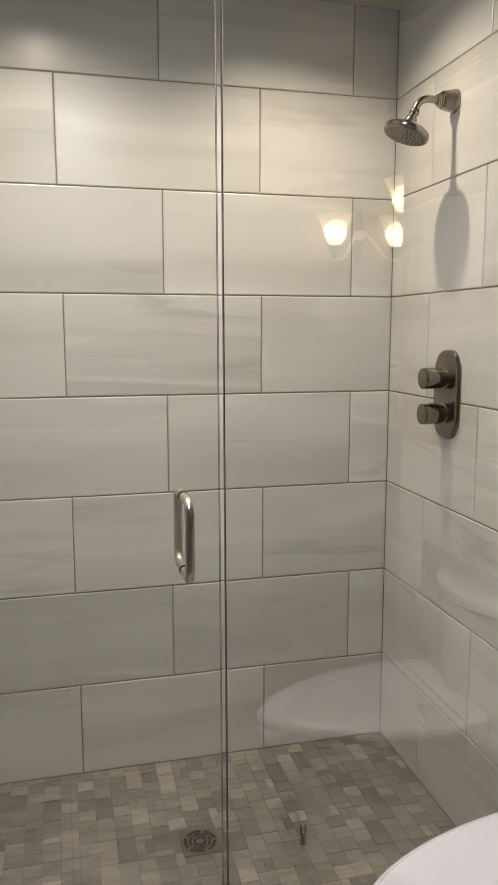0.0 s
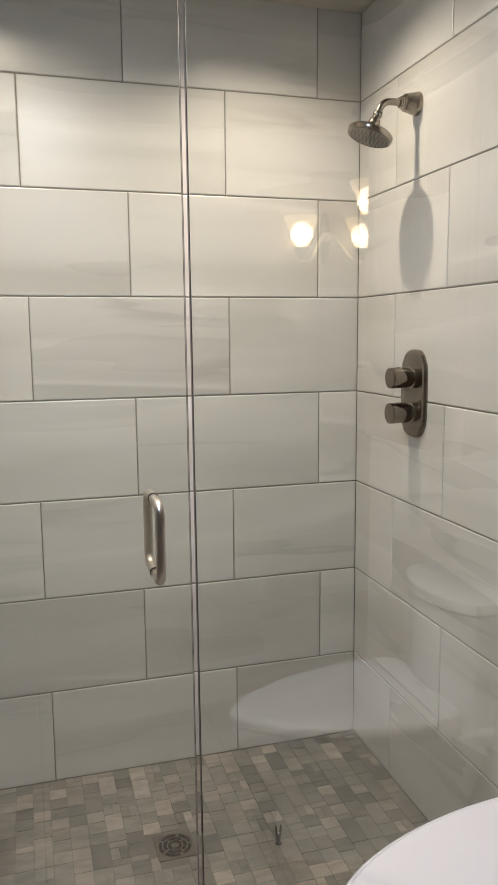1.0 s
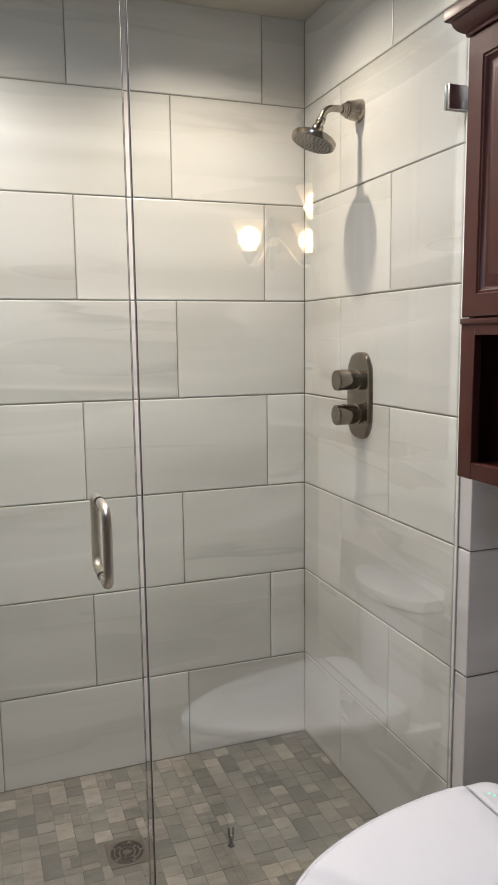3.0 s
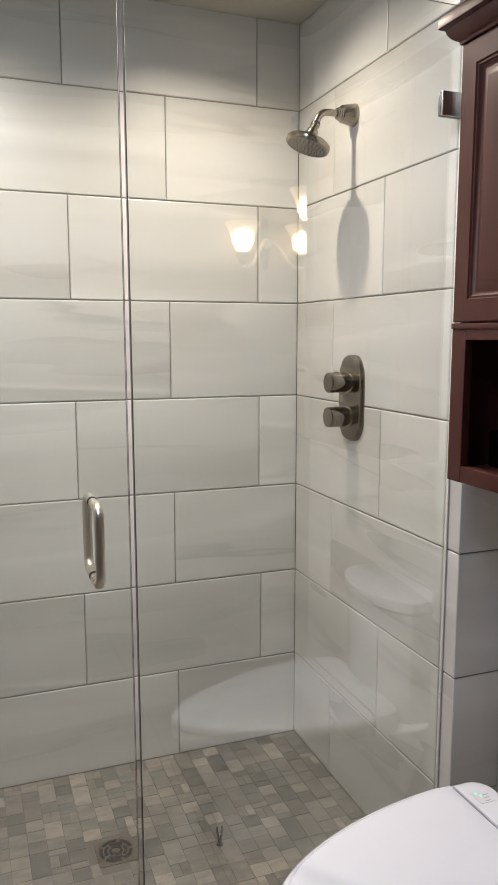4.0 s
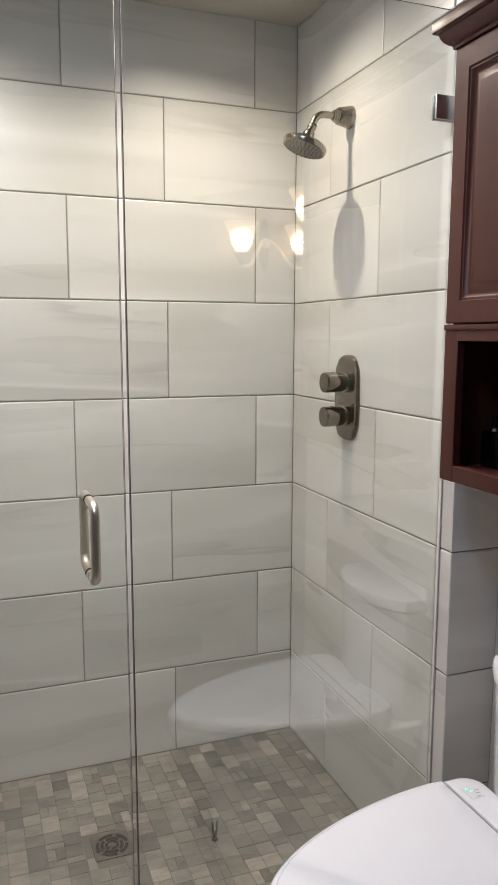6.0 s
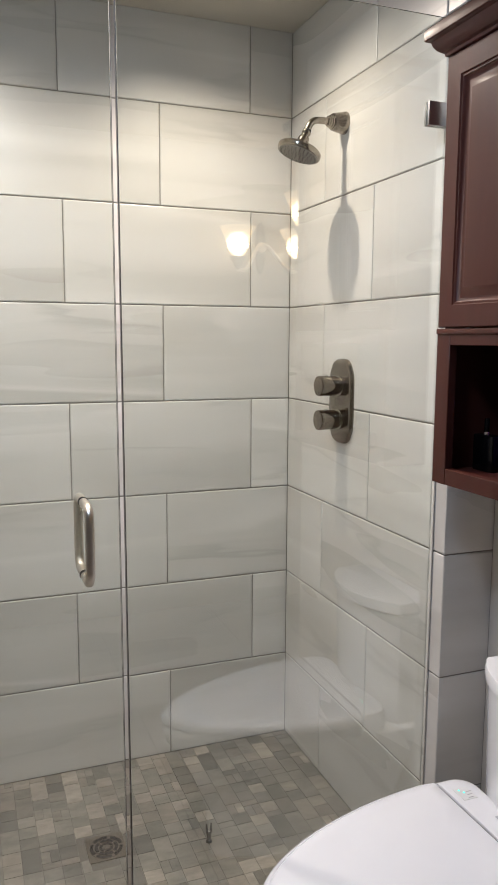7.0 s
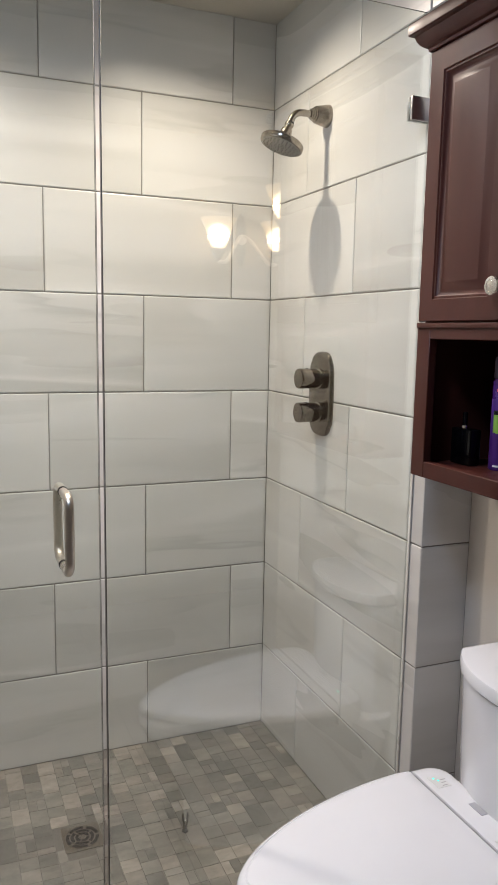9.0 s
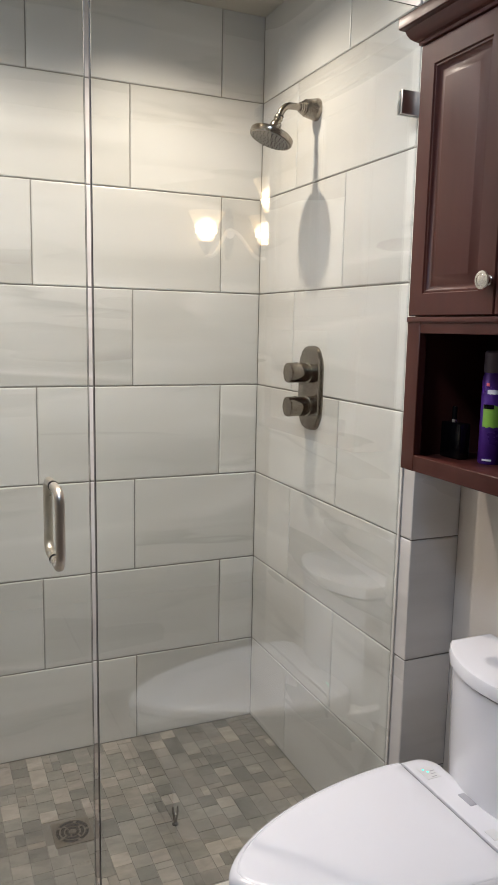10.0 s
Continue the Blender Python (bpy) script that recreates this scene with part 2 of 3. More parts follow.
# ---- mesh helpers ----


def mesh_of(name, bm, mat, smooth=True):
    bmesh.ops.recalc_face_normals(bm, faces=bm.faces[:])
    me = bpy.data.meshes.new(name)
    bm.to_mesh(me)
    bm.free()
    me.materials.append(mat)
    if smooth:
        for p in me.polygons:
            p.use_smooth = True
        me.set_sharp_from_angle(angle=radians(38))
    return me


def part(name, bm, mat, parent=None, label=""):
    ob = new(name, mesh_of(name, bm, mat))
    if parent is not None:
        ob.parent = parent
    return tagged(ob, label)


def thing(name, base, label, category, group=""):
    ob = new(name)
    ob.location = base
    ob.empty_display_size = 0.05
    return tagged(ob, label, category, group)


def box(x0, y0, z0, x1, y1, z1, bevel=0.0, seg=2, bm=None):
    out = bm or bmesh.new()
    made = bmesh.ops.create_cube(out, size=1)["verts"]
    for v in made:
        v.co = Vector(((x0 + x1) / 2 + v.co.x * (x1 - x0), (y0 + y1) / 2 + v.co.y * (y1 - y0), (z0 + z1) / 2 + v.co.z * (z1 - z0)))
    if bevel:
        edges = list({e for v in made for e in v.link_edges})
        bmesh.ops.bevel(out, geom=edges, offset=bevel, segments=seg, affect="EDGES", profile=0.5)
    return out


def rings(loops, cap=True, closed=True, bm=None):
    """Skin a row of loops of points."""
    out = bm or bmesh.new()
    rows = [[out.verts.new(p) for p in loop] for loop in loops]
    n = len(rows[0])
    for a, b in zip(rows, rows[1:]):
        for i in range(n if closed else n - 1):
            j = (i + 1) % n
            out.faces.new((a[i], a[j], b[j], b[i]))
    if cap:
        out.faces.new(rows[0][::-1])
        out.faces.new(rows[-1])
    return out


def lathe(profile, n=32, m=None, bm=None):
    """Turn (radius, height) pairs round z; m moves the result."""
    m = m or Matrix()
    loops = [[m @ Vector((max(r, 0.0002) * math.cos(2 * math.pi * i / n), max(r, 0.0002) * math.sin(2 * math.pi * i / n), h)) for i in range(n)] for r, h in profile]
    return rings(loops, bm=bm)


def tube(points, radius, n=16, bm=None):
    """A round bar along points."""
    pts = [Vector(p) for p in points]
    loops, side = [], None
    for i, p in enumerate(pts):
        d = (pts[min(i + 1, len(pts) - 1)] - pts[max(i - 1, 0)]).normalized()
        if side is None:
            side = d.orthogonal().normalized()
        side = (side - d * side.dot(d)).normalized()
        up = d.cross(side)
        r = radius[i] if isinstance(radius, (list, tuple)) else radius
        loops.append([p + r * (math.cos(2 * math.pi * k / n) * side + math.sin(2 * math.pi * k / n) * up) for k in range(n)])
    return rings(loops, bm=bm)


def arc(centre, r, a0, a1, u, v, n=8):
    u, v, centre = Vector(u), Vector(v), Vector(centre)
    return [centre + r * (math.cos(radians(a0 + (a1 - a0) * i / n)) * u + math.sin(radians(a0 + (a1 - a0) * i / n)) * v) for i in range(n + 1)]


def along(direction):
    """A turn that lays the local z along a direction."""
    return Vector(direction).to_track_quat("Z", "Y").to_matrix().to_4x4()


PIECES = {}


def piece_mesh(name, a, b, depth, bevel, mat):
    """A slab a by b lying in x and y, its worn face up at z = 0."""
    key = (name, round(a, 4), round(b, 4), depth)
    if key not in PIECES:
        pts = []
        for inset, z in ((0, -depth), (0, -bevel), (bevel * 0.4, -bevel * 0.3), (bevel * 1.2, 0)):
            x, y = a / 2 - inset, b / 2 - inset
            pts += [(-x, -y, z), (x, -y, z), (x, y, z), (-x, y, z)]
        faces = [(12, 13, 14, 15)]
        for k in range(3):
            for i in range(4):
                j = (i + 1) % 4
                faces.append((4 * k + i, 4 * k + j, 4 * k + 4 + j, 4 * k + 4 + i))
        me = bpy.data.meshes.new(name)
        me.from_pydata(pts, [], faces)
        me.materials.append(mat)
        PIECES[key] = me
    return PIECES[key]


def piece(name, me, parent, m):
    ob = new(name, me)
    ob.parent = parent
    ob.matrix_basis = m
    return ob


def slab(name, x0, y0, z0, x1, y1, z1, mat, label, category="wall"):
    ob = new(name, mesh_of(name, box(x0, y0, z0, x1, y1, z1), mat, False))
    return tagged(ob, label, category, kind="structure")


# ---- structure ----
LEFT_X = -1.56
REAR_Y = -3.17
STEP_Y = -1.95
STEP_X = 0.78
ROOM_X = -2.3
wall_back = slab("wall_back", LEFT_X - 0.1, 0.0027, -0.05, WALL_X + 0.1, 0.12, CEIL, M_GROUT, "shower back wall of large pale veined porcelain tiles")
wall_right = slab("wall_right", 0.0027, JAMB_Y + 0.0027, -0.05, WALL_X + 0.1, 0.001, CEIL, M_GROUT, "shower side wall of large pale veined porcelain tiles")
wall_left = slab("wall_left", LEFT_X - 0.1, JAMB_Y, -0.05, LEFT_X, 0.001, CEIL, M_TILE, "plain pale tiled shower side wall")
slab("wall_toilet", WALL_X, STEP_Y, -0.05, WALL_X + 0.1, JAMB_Y + 0.001, CEIL, M_PAINT, "beige painted wall behind the toilet")
# the remaining room walls get the dark colour that lowers bounce light
slab("wall_step", WALL_X + 0.1, STEP_Y, -0.05, STEP_X + 0.1, STEP_Y + 0.1, CEIL, M_DIMMED, "return wall, darkened to cut bounce light")
slab("wall_vanity", STEP_X, REAR_Y, -0.05, STEP_X + 0.1, STEP_Y, CEIL, M_DIMMED, "wall carrying a sconce, darkened to cut bounce light")
slab("wall_rear", ROOM_X, REAR_Y - 0.1, -0.05, STEP_X + 0.1, REAR_Y, CEIL, M_DIMMED, "rear bathroom wall, darkened to cut bounce light")
slab("wall_room_left", ROOM_X - 0.1, REAR_Y - 0.1, -0.05, ROOM_X, JAMB_Y + 0.1, CEIL, M_DIMMED, "bathroom side wall, darkened to cut bounce light")
slab("wall_front_left", ROOM_X, JAMB_Y, -0.05, LEFT_X - 0.1, JAMB_Y + 0.1, CEIL, M_DIMMED, "wall beside the shower, darkened to cut bounce light")
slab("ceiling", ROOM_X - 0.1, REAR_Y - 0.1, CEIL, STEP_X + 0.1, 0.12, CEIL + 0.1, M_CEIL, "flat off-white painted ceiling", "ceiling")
floor_shower = slab("floor_shower", LEFT_X, -0.822, -0.06, 0.002, 0.002, -0.0018, M_FGROUT, "shower floor of small mixed grey-brown stone mosaic", "floor")
floor_room = slab("floor_bathroom", ROOM_X, REAR_Y, -0.1, STEP_X, -0.930, FLOOR_Z - 0.002, M_GROUT, "bathroom floor of large grey-brown tiles", "floor")
curb = tagged(new("shower_curb", mesh_of("shower_curb", box(LEFT_X, -0.930, -0.06, 0.0, -0.822, 0.055, 0.004), M_TILE)), "low pale tiled shower curb below the glass", "curb", kind="structure")

# ---- shower glass ----
SEAM_X = -0.756
GLASS_TOP = 2.133


LEAN = 0.0065


def leaning(bm, x):
    """Shift the edge near x sideways towards its foot, as the panel hangs slightly out of plumb."""
    for v in bm.verts:
        if abs(v.co.x - x) < 0.006:
            v.co.x += LEAN * (1 - v.co.z / 2.07)
    return bm


def pane(x0, x1, z0, z1, seam):
    return leaning(box(x0, -0.005, z0, x1, 0.005, z1, 0.0012, 1), seam)


def c_handle(sign):
    """A pull bar that stands off the glass on one side (sign of y)."""
    off, half, r = 0.077 * sign, 0.0762, 0.027
    u = (0, sign, 0)
    pts = [(0, 0.005 * sign, half), (0, 0.5 * off, half)]
    pts += arc((0, off - r * sign, half - r), r, 90, 0, u, (0, 0, 1), 8)
    pts += arc((0, off - r * sign, -half + r), r, 0, -90, u, (0, 0, 1), 8)
    pts += [(0, 0.5 * off, -half), (0, 0.005 * sign, -half)]
    return tube(pts, 0.0095, 20)


panel = thing("glass_panel", (0, GLASS_Y, 0.056), "clear frameless fixed glass panel clamped to the tiled wall", "glass panel")
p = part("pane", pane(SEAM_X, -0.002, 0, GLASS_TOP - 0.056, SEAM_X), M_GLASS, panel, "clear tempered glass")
p.visible_shadow = False
part("edge_seal", leaning(box(SEAM_X - 0.0016, -0.0046, 0.002, SEAM_X - 0.0002, 0.0046, GLASS_TOP - 0.058), SEAM_X), M_EDGE, panel, "thin dark polished glass edge")
part("silicone_bead", box(-0.0045, -0.0075, 0, -0.0006, 0.0075, GLASS_TOP - 0.056, 0.001, 1), M_SEAL, panel, "pale silicone bead at the wall")


def clamp(z):
    bm = box(-0.060, -0.013, z - 0.026, -0.001, -0.0055, z + 0.026, 0.0022, 2)
    return box(-0.060, 0.0055, z - 0.026, -0.001, 0.013, z + 0.026, 0.0022, 2, bm)


for z in (1.926, 0.24):
    part("wall_clamp", clamp(z - 0.056), M_CLAMP, panel, "square brushed nickel glass clamp")

door = thing("glass_door", (-0.838, GLASS_Y, 0.066), "clear frameless glass shower door, closed, with pull handle", "shower door")
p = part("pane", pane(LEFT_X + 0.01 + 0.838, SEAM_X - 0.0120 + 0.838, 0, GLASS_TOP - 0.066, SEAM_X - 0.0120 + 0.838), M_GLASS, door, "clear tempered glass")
p.visible_shadow = False
x_edge = SEAM_X - 0.0120 + 0.838
part("edge_seal", leaning(box(x_edge + 0.0002, -0.0045, 0, x_edge + 0.0011, 0.0045, GLASS_TOP - 0.068), x_edge), M_EDGE, door, "thin grey polished glass edge")
for sign in (-1, 1):
    h = part("handle", c_handle(sign), M_SATIN, door, "brushed nickel pull bar")
    h.location = (0, 0, 1.021 - 0.066)
    for z in (0.0762, -0.0762):
        w = part("washer", lathe(((0.0, 0.0), (0.0104, 0.0), (0.0104, 0.0018), (0.0, 0.0018)), 20, Matrix.Translation((0, 0.005 * sign, z)) @ along((0, sign, 0))), M_RUBBER, h, "dark handle washer")

# ---- shower fittings ----
arm_y, arm_z = -0.375, 2.038
head = thing("shower_fixture", (0, arm_y, arm_z), "round brushed nickel shower head on a bent wall arm", "shower head")
part("flange", lathe(((0.0, 0.0), (0.031, 0.0), (0.031, 0.005), (0.029, 0.012), (0.0255, 0.030), (0.0235, 0.040), (0.0195, 0.041), (0.0195, 0.045), (0.0165, 0.046), (0.0165, 0.051), (0.0140, 0.052), (0.0140, 0.056), (0.0, 0.056)), 36, along((-1, 0, 0))), M_NICKEL, head, "flared nickel wall flange")
drop = Vector((-0.40, 0, -0.92)).normalized()
pts = [(-0.045, 0, 0), (-0.062, 0, 0)] + [Vector((-0.082, 0, -0.035)) + 0.035 * Vector((-math.sin(radians(a)), 0, math.cos(radians(a)))) for a in range(0, 66, 8)]
tip = Vector(pts[-1]) + drop * 0.020
part("arm", tube(pts + [tip], 0.0095, 18), M_NICKEL, head, "bent nickel shower arm")
Mh = Matrix.Translation(tip) @ along(drop)
part("swivel_ring", lathe(((0.0, -0.009), (0.0118, -0.009), (0.0118, -0.0055), (0.0, -0.0055)), 28, Mh), M_RUBBER, head, "dark swivel seal")
part("ball_joint", lathe(((0.0, -0.004), (0.0125, -0.004), (0.0135, 0.0), (0.0125, 0.004), (0.0105, 0.006), (0.0105, 0.010), (0.015, 0.014), (0.0165, 0.022), (0.0165, 0.034), (0.0, 0.034)), 28, Mh), M_NICKEL, head, "ribbed swivel joint")
tilt = Vector((-0.34, 0.0, -0.94)).normalized()
Md = Matrix.Translation(tip + drop * 0.030) @ along(tilt)
bm = lathe(((0.0, -0.004), (0.017, -0.004), (0.022, 0.004), (0.040, 0.010), (0.0590, 0.017), (0.0625, 0.021), (0.0625, 0.030), (0.0605, 0.034), (0.0570, 0.034), (0.0, 0.034)), 48, Md)
part("head_body", bm, M_NICKEL, head, "shallow nickel dome")
face = part("spray_face", lathe(((0.0, 0.0342), (0.0555, 0.0342), (0.0545, 0.0362), (0.0, 0.0362)), 48, Md), M_FACE, head, "dull grey spray plate")
bm = bmesh.new()
for ring_r, count in ((0.008, 5), (0.018, 10), (0.029, 15), (0.040, 20), (0.050, 26)):
    for i in range(count):
        a = 2 * math.pi * i / count + ring_r * 40
        lathe(((0.0, 0.036), (0.0019, 0.036), (0.0014, 0.0384), (0.0, 0.0384)), 6, Md @ Matrix.Translation((ring_r * math.cos(a), ring_r * math.sin(a), 0)), bm)
tagged(part("nozzles", bm, M_RUBBER, face, "dark rubber nozzles"), kind="stuff")

valve = thing("shower_valve", (0, -0.398, 1.244), "brushed nickel thermostatic valve plate with two knobs", "shower valve")


def lozenge(k, x):
    """A tall plate outline with notched shoulders and rounded ends, shrunk by k, in the plane of the wall."""
    hy, hz = 0.070 - k, 0.126 - k
    side = [(hy, 0.030), (hy - 0.001, 0.062), (hy - 0.004, 0.084), (hy - 0.007, 0.090)]
    for i in range(1, 9):
        a = radians(90 * i / 8)
        side.append(((hy - 0.012) * math.cos(a) ** 0.75 if i < 8 else 0.0, 0.090 + (hz - 0.090) * math.sin(a)))
    top = side + [(-y, z) for y, z in side[-2::-1]]
    return [(x, y, z) for y, z in top] + [(x, -y, -z) for y, z in top]


part("plate", rings([lozenge(0.0, 0.0), lozenge(0.0, -0.005), lozenge(0.004, -0.011), lozenge(0.011, -0.0135)]), M_NICKEL_DARK, valve, "tall bevelled nickel plate with notched shoulders")
for dz in (0.046, -0.054):
    Mk = Matrix.Translation((-0.012, 0, dz)) @ along((-1, 0, 0))
    k = part("knob", lathe(((0.0, 0.012), (0.0272, 0.012), (0.0285, 0.015), (0.0300, 0.066), (0.0285, 0.070), (0.0, 0.071)), 36, Mk), M_NICKEL_DARK, valve, "smooth cylindrical nickel knob")
    part("collar", lathe(((0.0, 0.0), (0.030, 0.0), (0.030, 0.005), (0.026, 0.007), (0.026, 0.0118), (0.0, 0.0118)), 36, Mk), M_NICKEL, k, "bright collar ring")
    part("index_mark", box(-0.060, -0.003, dz + 0.0285, -0.050, 0.003, dz + 0.0306, 0.0006, 1), M_RUBBER, k, "dark index mark")

drain = thing("floor_drain", (-0.731, -0.420, 0.0), "square bronze-nickel floor drain with a ring-slotted grate", "drain")
part("frame", box(-0.054, -0.054, -0.010, 0.054, 0.054, 0.0012, 0.001, 1), M_DRAIN, drain)
# no holes are cut: black arcs on the plate paint the shaded slots
bm = bmesh.new()
for r0, r1, n, turn in ((0.0115, 0.0195, 3, 0.2), (0.0240, 0.0325, 4, 0.7), (0.0370, 0.0455, 5, 0.1)):
    for k in range(n):
        a0 = turn + 2 * math.pi * k / n
        a1 = a0 + 2 * math.pi / n - 0.22
        lo = [[(r * math.cos(a0 + (a1 - a0) * i / 10), r * math.sin(a0 + (a1 - a0) * i / 10), z) for r, z in ((r0, 0.0008), (r1, 0.0008), (r1, 0.0020), (r0, 0.0020))] for i in range(11)]
        rings(lo, bm=bm)
part("slots", bm, M_GAP_SHADE, drain, "black arcs painting the shade of curved slots")
bm = bmesh.new()
for r0, r1 in ((0.0, 0.0095), (0.0212, 0.0224), (0.0342, 0.0354), (0.0470, 0.0485)):
    loops = [[(r * math.cos(2 * math.pi * i / 40), r * math.sin(2 * math.pi * i / 40), z) for i in range(40)] for r, z in ((max(r0, 0.0003), 0.0011), (max(r0, 0.0003), 0.0024), (r1, 0.0024), (r1, 0.0011))]
    rings(loops, cap=False, bm=bm)
part("grate_rings", bm, M_DRAIN, drain, "worn metal rings")

# ---- toilet ----
TOIL_Y = -1.246
toilet = thing("toilet", (WALL_X, TOIL_Y, FLOOR_Z), "white porcelain toilet with a closed electronic bidet seat", "toilet")


def egg(front, back, half, z, n=26):
    """A tapered seat outline in the thing's frame: round tip at x = front, straight back at x = back."""
    far = []
    for i in range(n + 1):
        u = 1 - (1 - i / n) ** 1.9
        w = half * max(1 - u ** 1.8, 0) ** 0.62
        corner = 0.985 if i == 0 else 1.0
        far.append((back + (front - back) * u, w * corner, z))
    return far[:-1] + [(front, 0.0, z)] + [(x, -y, zz) for x, y, zz in far[-2::-1]]


part("bowl", rings([egg(-0.60, -0.10, 0.115, 0.0), egg(-0.60, -0.09, 0.118, 0.02), egg(-0.61, -0.08, 0.125, 0.14), egg(-0.65, -0.06, 0.155, 0.25), egg(-0.70, -0.05, 0.185, 0.33), egg(-0.720, -0.05, 0.196, 0.36), egg(-0.722, -0.05, 0.196, 0.375), egg(-0.716, -0.05, 0.190, 0.380)]), M_PORCELAIN, toilet, "smooth skirted porcelain bowl")
part("seat", rings([egg(-0.728, -0.235, 0.190, 0.383), egg(-0.733, -0.233, 0.194, 0.388), egg(-0.733, -0.233, 0.194, 0.404), egg(-0.728, -0.235, 0.190, 0.410)]), M_PLASTIC, toilet, "white seat ring")
lid = part("lid", rings([egg(-0.727, -0.234, 0.201, 0.4135), egg(-0.733, -0.233, 0.206, 0.418), egg(-0.734, -0.233, 0.207, 0.432), egg(-0.730, -0.233, 0.204, 0.440), egg(-0.722, -0.233, 0.197, 0.445), egg(-0.7175, -0.233, 0.1935, 0.4464), egg(-0.7155, -0.233, 0.192, 0.4454), egg(-0.7135, -0.233, 0.1905, 0.4466), egg(-0.709, -0.2335, 0.188, 0.4476), egg(-0.684, -0.2345, 0.174, 0.4485), egg(-0.60, -0.24, 0.11, 0.4515), egg(-0.46, -0.30, 0.03, 0.4525)]), M_PLASTIC, toilet, "glossy white closed lid")


def seat_unit(z, inset):
    """Outline of the electronics housing behind the lid."""
    loop, r = [], 0.045
    x0, x1, h = -0.2290 + inset * 0.1, -0.140 - inset, 0.2005 - inset
    loop += [(x0, -h, z), (x0, h, z)]
    loop += [(x1 - r + r * math.sin(radians(a)), h - r + r * math.cos(radians(a)), z) for a in range(0, 91, 10)]
    loop += [(x1 - r + r * math.cos(radians(a)), -h + r - r * math.sin(radians(a)), z) for a in range(0, 91, 10)]
    return loop


unit = part("bidet_unit", rings([seat_unit(0.383, 0.006), seat_unit(0.388, 0.0), seat_unit(0.428, 0.0), seat_unit(0.440, 0.004), seat_unit(0.446, 0.014), seat_unit(0.448, 0.03)]), M_PLASTIC, toilet, "white bidet electronics housing")
# a black strip fills the gap to paint its shade
part("lid_gap", box(-0.2328, -0.180, 0.400, -0.2290, 0.176, 0.4440), M_GAP_SHADE, unit, "black strip standing in for shade in the gap behind the lid")
part("control_panel", box(-0.212, 0.108, 0.4462, -0.176, 0.152, 0.4488, 0.001, 1), M_PANEL, unit, "pale grey status panel")
for i in range(2):
    part("status_light", lathe(((0.0, 0.0), (0.0026, 0.0), (0.0022, 0.001), (0.0, 0.0012)), 14, Matrix.Translation((-0.201 + i * 0.006, 0.143 - i * 0.010, 0.4487))), M_LED, unit, "lit green status light")
for i in range(3):
    part("print_bar", box(-0.196 + i * 0.004, 0.113 + i * 0.010, 0.4487, -0.184 + i * 0.004, 0.115 + i * 0.010, 0.4491), M_GREY, unit, "small grey printed bar")
part("button", box(-0.186, -0.004, 0.4462, -0.168, 0.040, 0.4492, 0.0012, 1), M_BUTTON, unit, "grey sensor window")
part("sensor", box(-0.215, -0.110, 0.4462, -0.190, -0.078, 0.4490, 0.0012, 1), M_PANEL, unit, "pale grey button pad")


def tank_loop(front, half, z, n=14):
    """Bowed tank outline, flat at the wall, with tight rounded front corners."""
    end, r = front * 0.64, 0.012
    loop = [(-0.004, -half, z)]
    loop += [(-end + r - r * math.sin(radians(a)), -half + r - r * math.cos(radians(a)), z) for a in range(0, 76, 15)]
    for i in range(1, n):
        v = -1 + 2 * i / n
        loop.append((-end - (front - end) * (1 - v * v) ** 0.9, (half - r * 0.4) * v, z))
    loop += [(-end + r - r * math.sin(radians(a)), half - r + r * math.cos(radians(a)), z) for a in range(75, -1, -15)]
    loop.append((-0.004, half, z))
    return loop


part("tank", rings([tank_loop(0.166, 0.172, 0.36), tank_loop(0.168, 0.173, 0.42), tank_loop(0.176, 0.177, 0.66), tank_loop(0.177, 0.178, 0.696)]), M_PORCELAIN, toilet, "porcelain cistern with bowed front")
part("tank_lid", rings([tank_loop(0.176, 0.178, 0.699), tank_loop(0.184, 0.183, 0.703), tank_loop(0.185, 0.184, 0.724), tank_loop(0.182, 0.182, 0.731), tank_loop(0.170, 0.172, 0.735)]), M_PORCELAIN, toilet, "overhanging porcelain cistern lid")

# ---- cabinet over the toilet ----
CX, CY0, CY1, CZ0 = -0.08, -0.985, -1.527, 1.111
cab = thing("wall_cabinet", (WALL_X, (CY0 + CY1) / 2, CZ0), "cherry-stained wooden wall cabinet with an open shelf below two doors", "cabinet")
D = WALL_X - CX
W = (CY0 - CY1) / 2
T = 0.018
face_x = -D + 0.020
for s in (-1, 1):
    part("side_panel", box(face_x, s * W - (T if s > 0 else 0), 0, -0.002, s * W + (T if s < 0 else 0), 0.90, 0.001, 1), M_WOOD, cab)
# back and upper shelf use the darkened wood for the shade in the recess
part("back_panel", box(-0.012, -W + T, 0.012, -0.002, W - T, 0.89), M_WOOD_SHADED, cab)
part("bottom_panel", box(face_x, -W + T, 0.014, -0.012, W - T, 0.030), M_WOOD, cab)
part("middle_shelf", box(face_x, -W + T, 0.318, -0.012, W - T, 0.336), M_WOOD_SHADED, cab)
part("top_panel", box(face_x, -W + T, 0.876, -0.012, W - T, 0.894), M_WOOD, cab)
for s in (-1, 1):
    part("shelf_stile", box(face_x - 0.020, s * W - (0.046 if s > 0 else 0), 0, face_x, s * W + (0.046 if s < 0 else 0), 0.338, 0.0015, 1), M_WOOD, cab)
part("bottom_rail", box(face_x - 0.020, -W + 0.046, 0, face_x, W - 0.046, 0.036, 0.0015, 1), M_WOOD, cab)
part("middle_rail", box(face_x - 0.020, -W + 0.046, 0.303, face_x, W - 0.046, 0.338, 0.0015, 1), M_WOOD, cab)
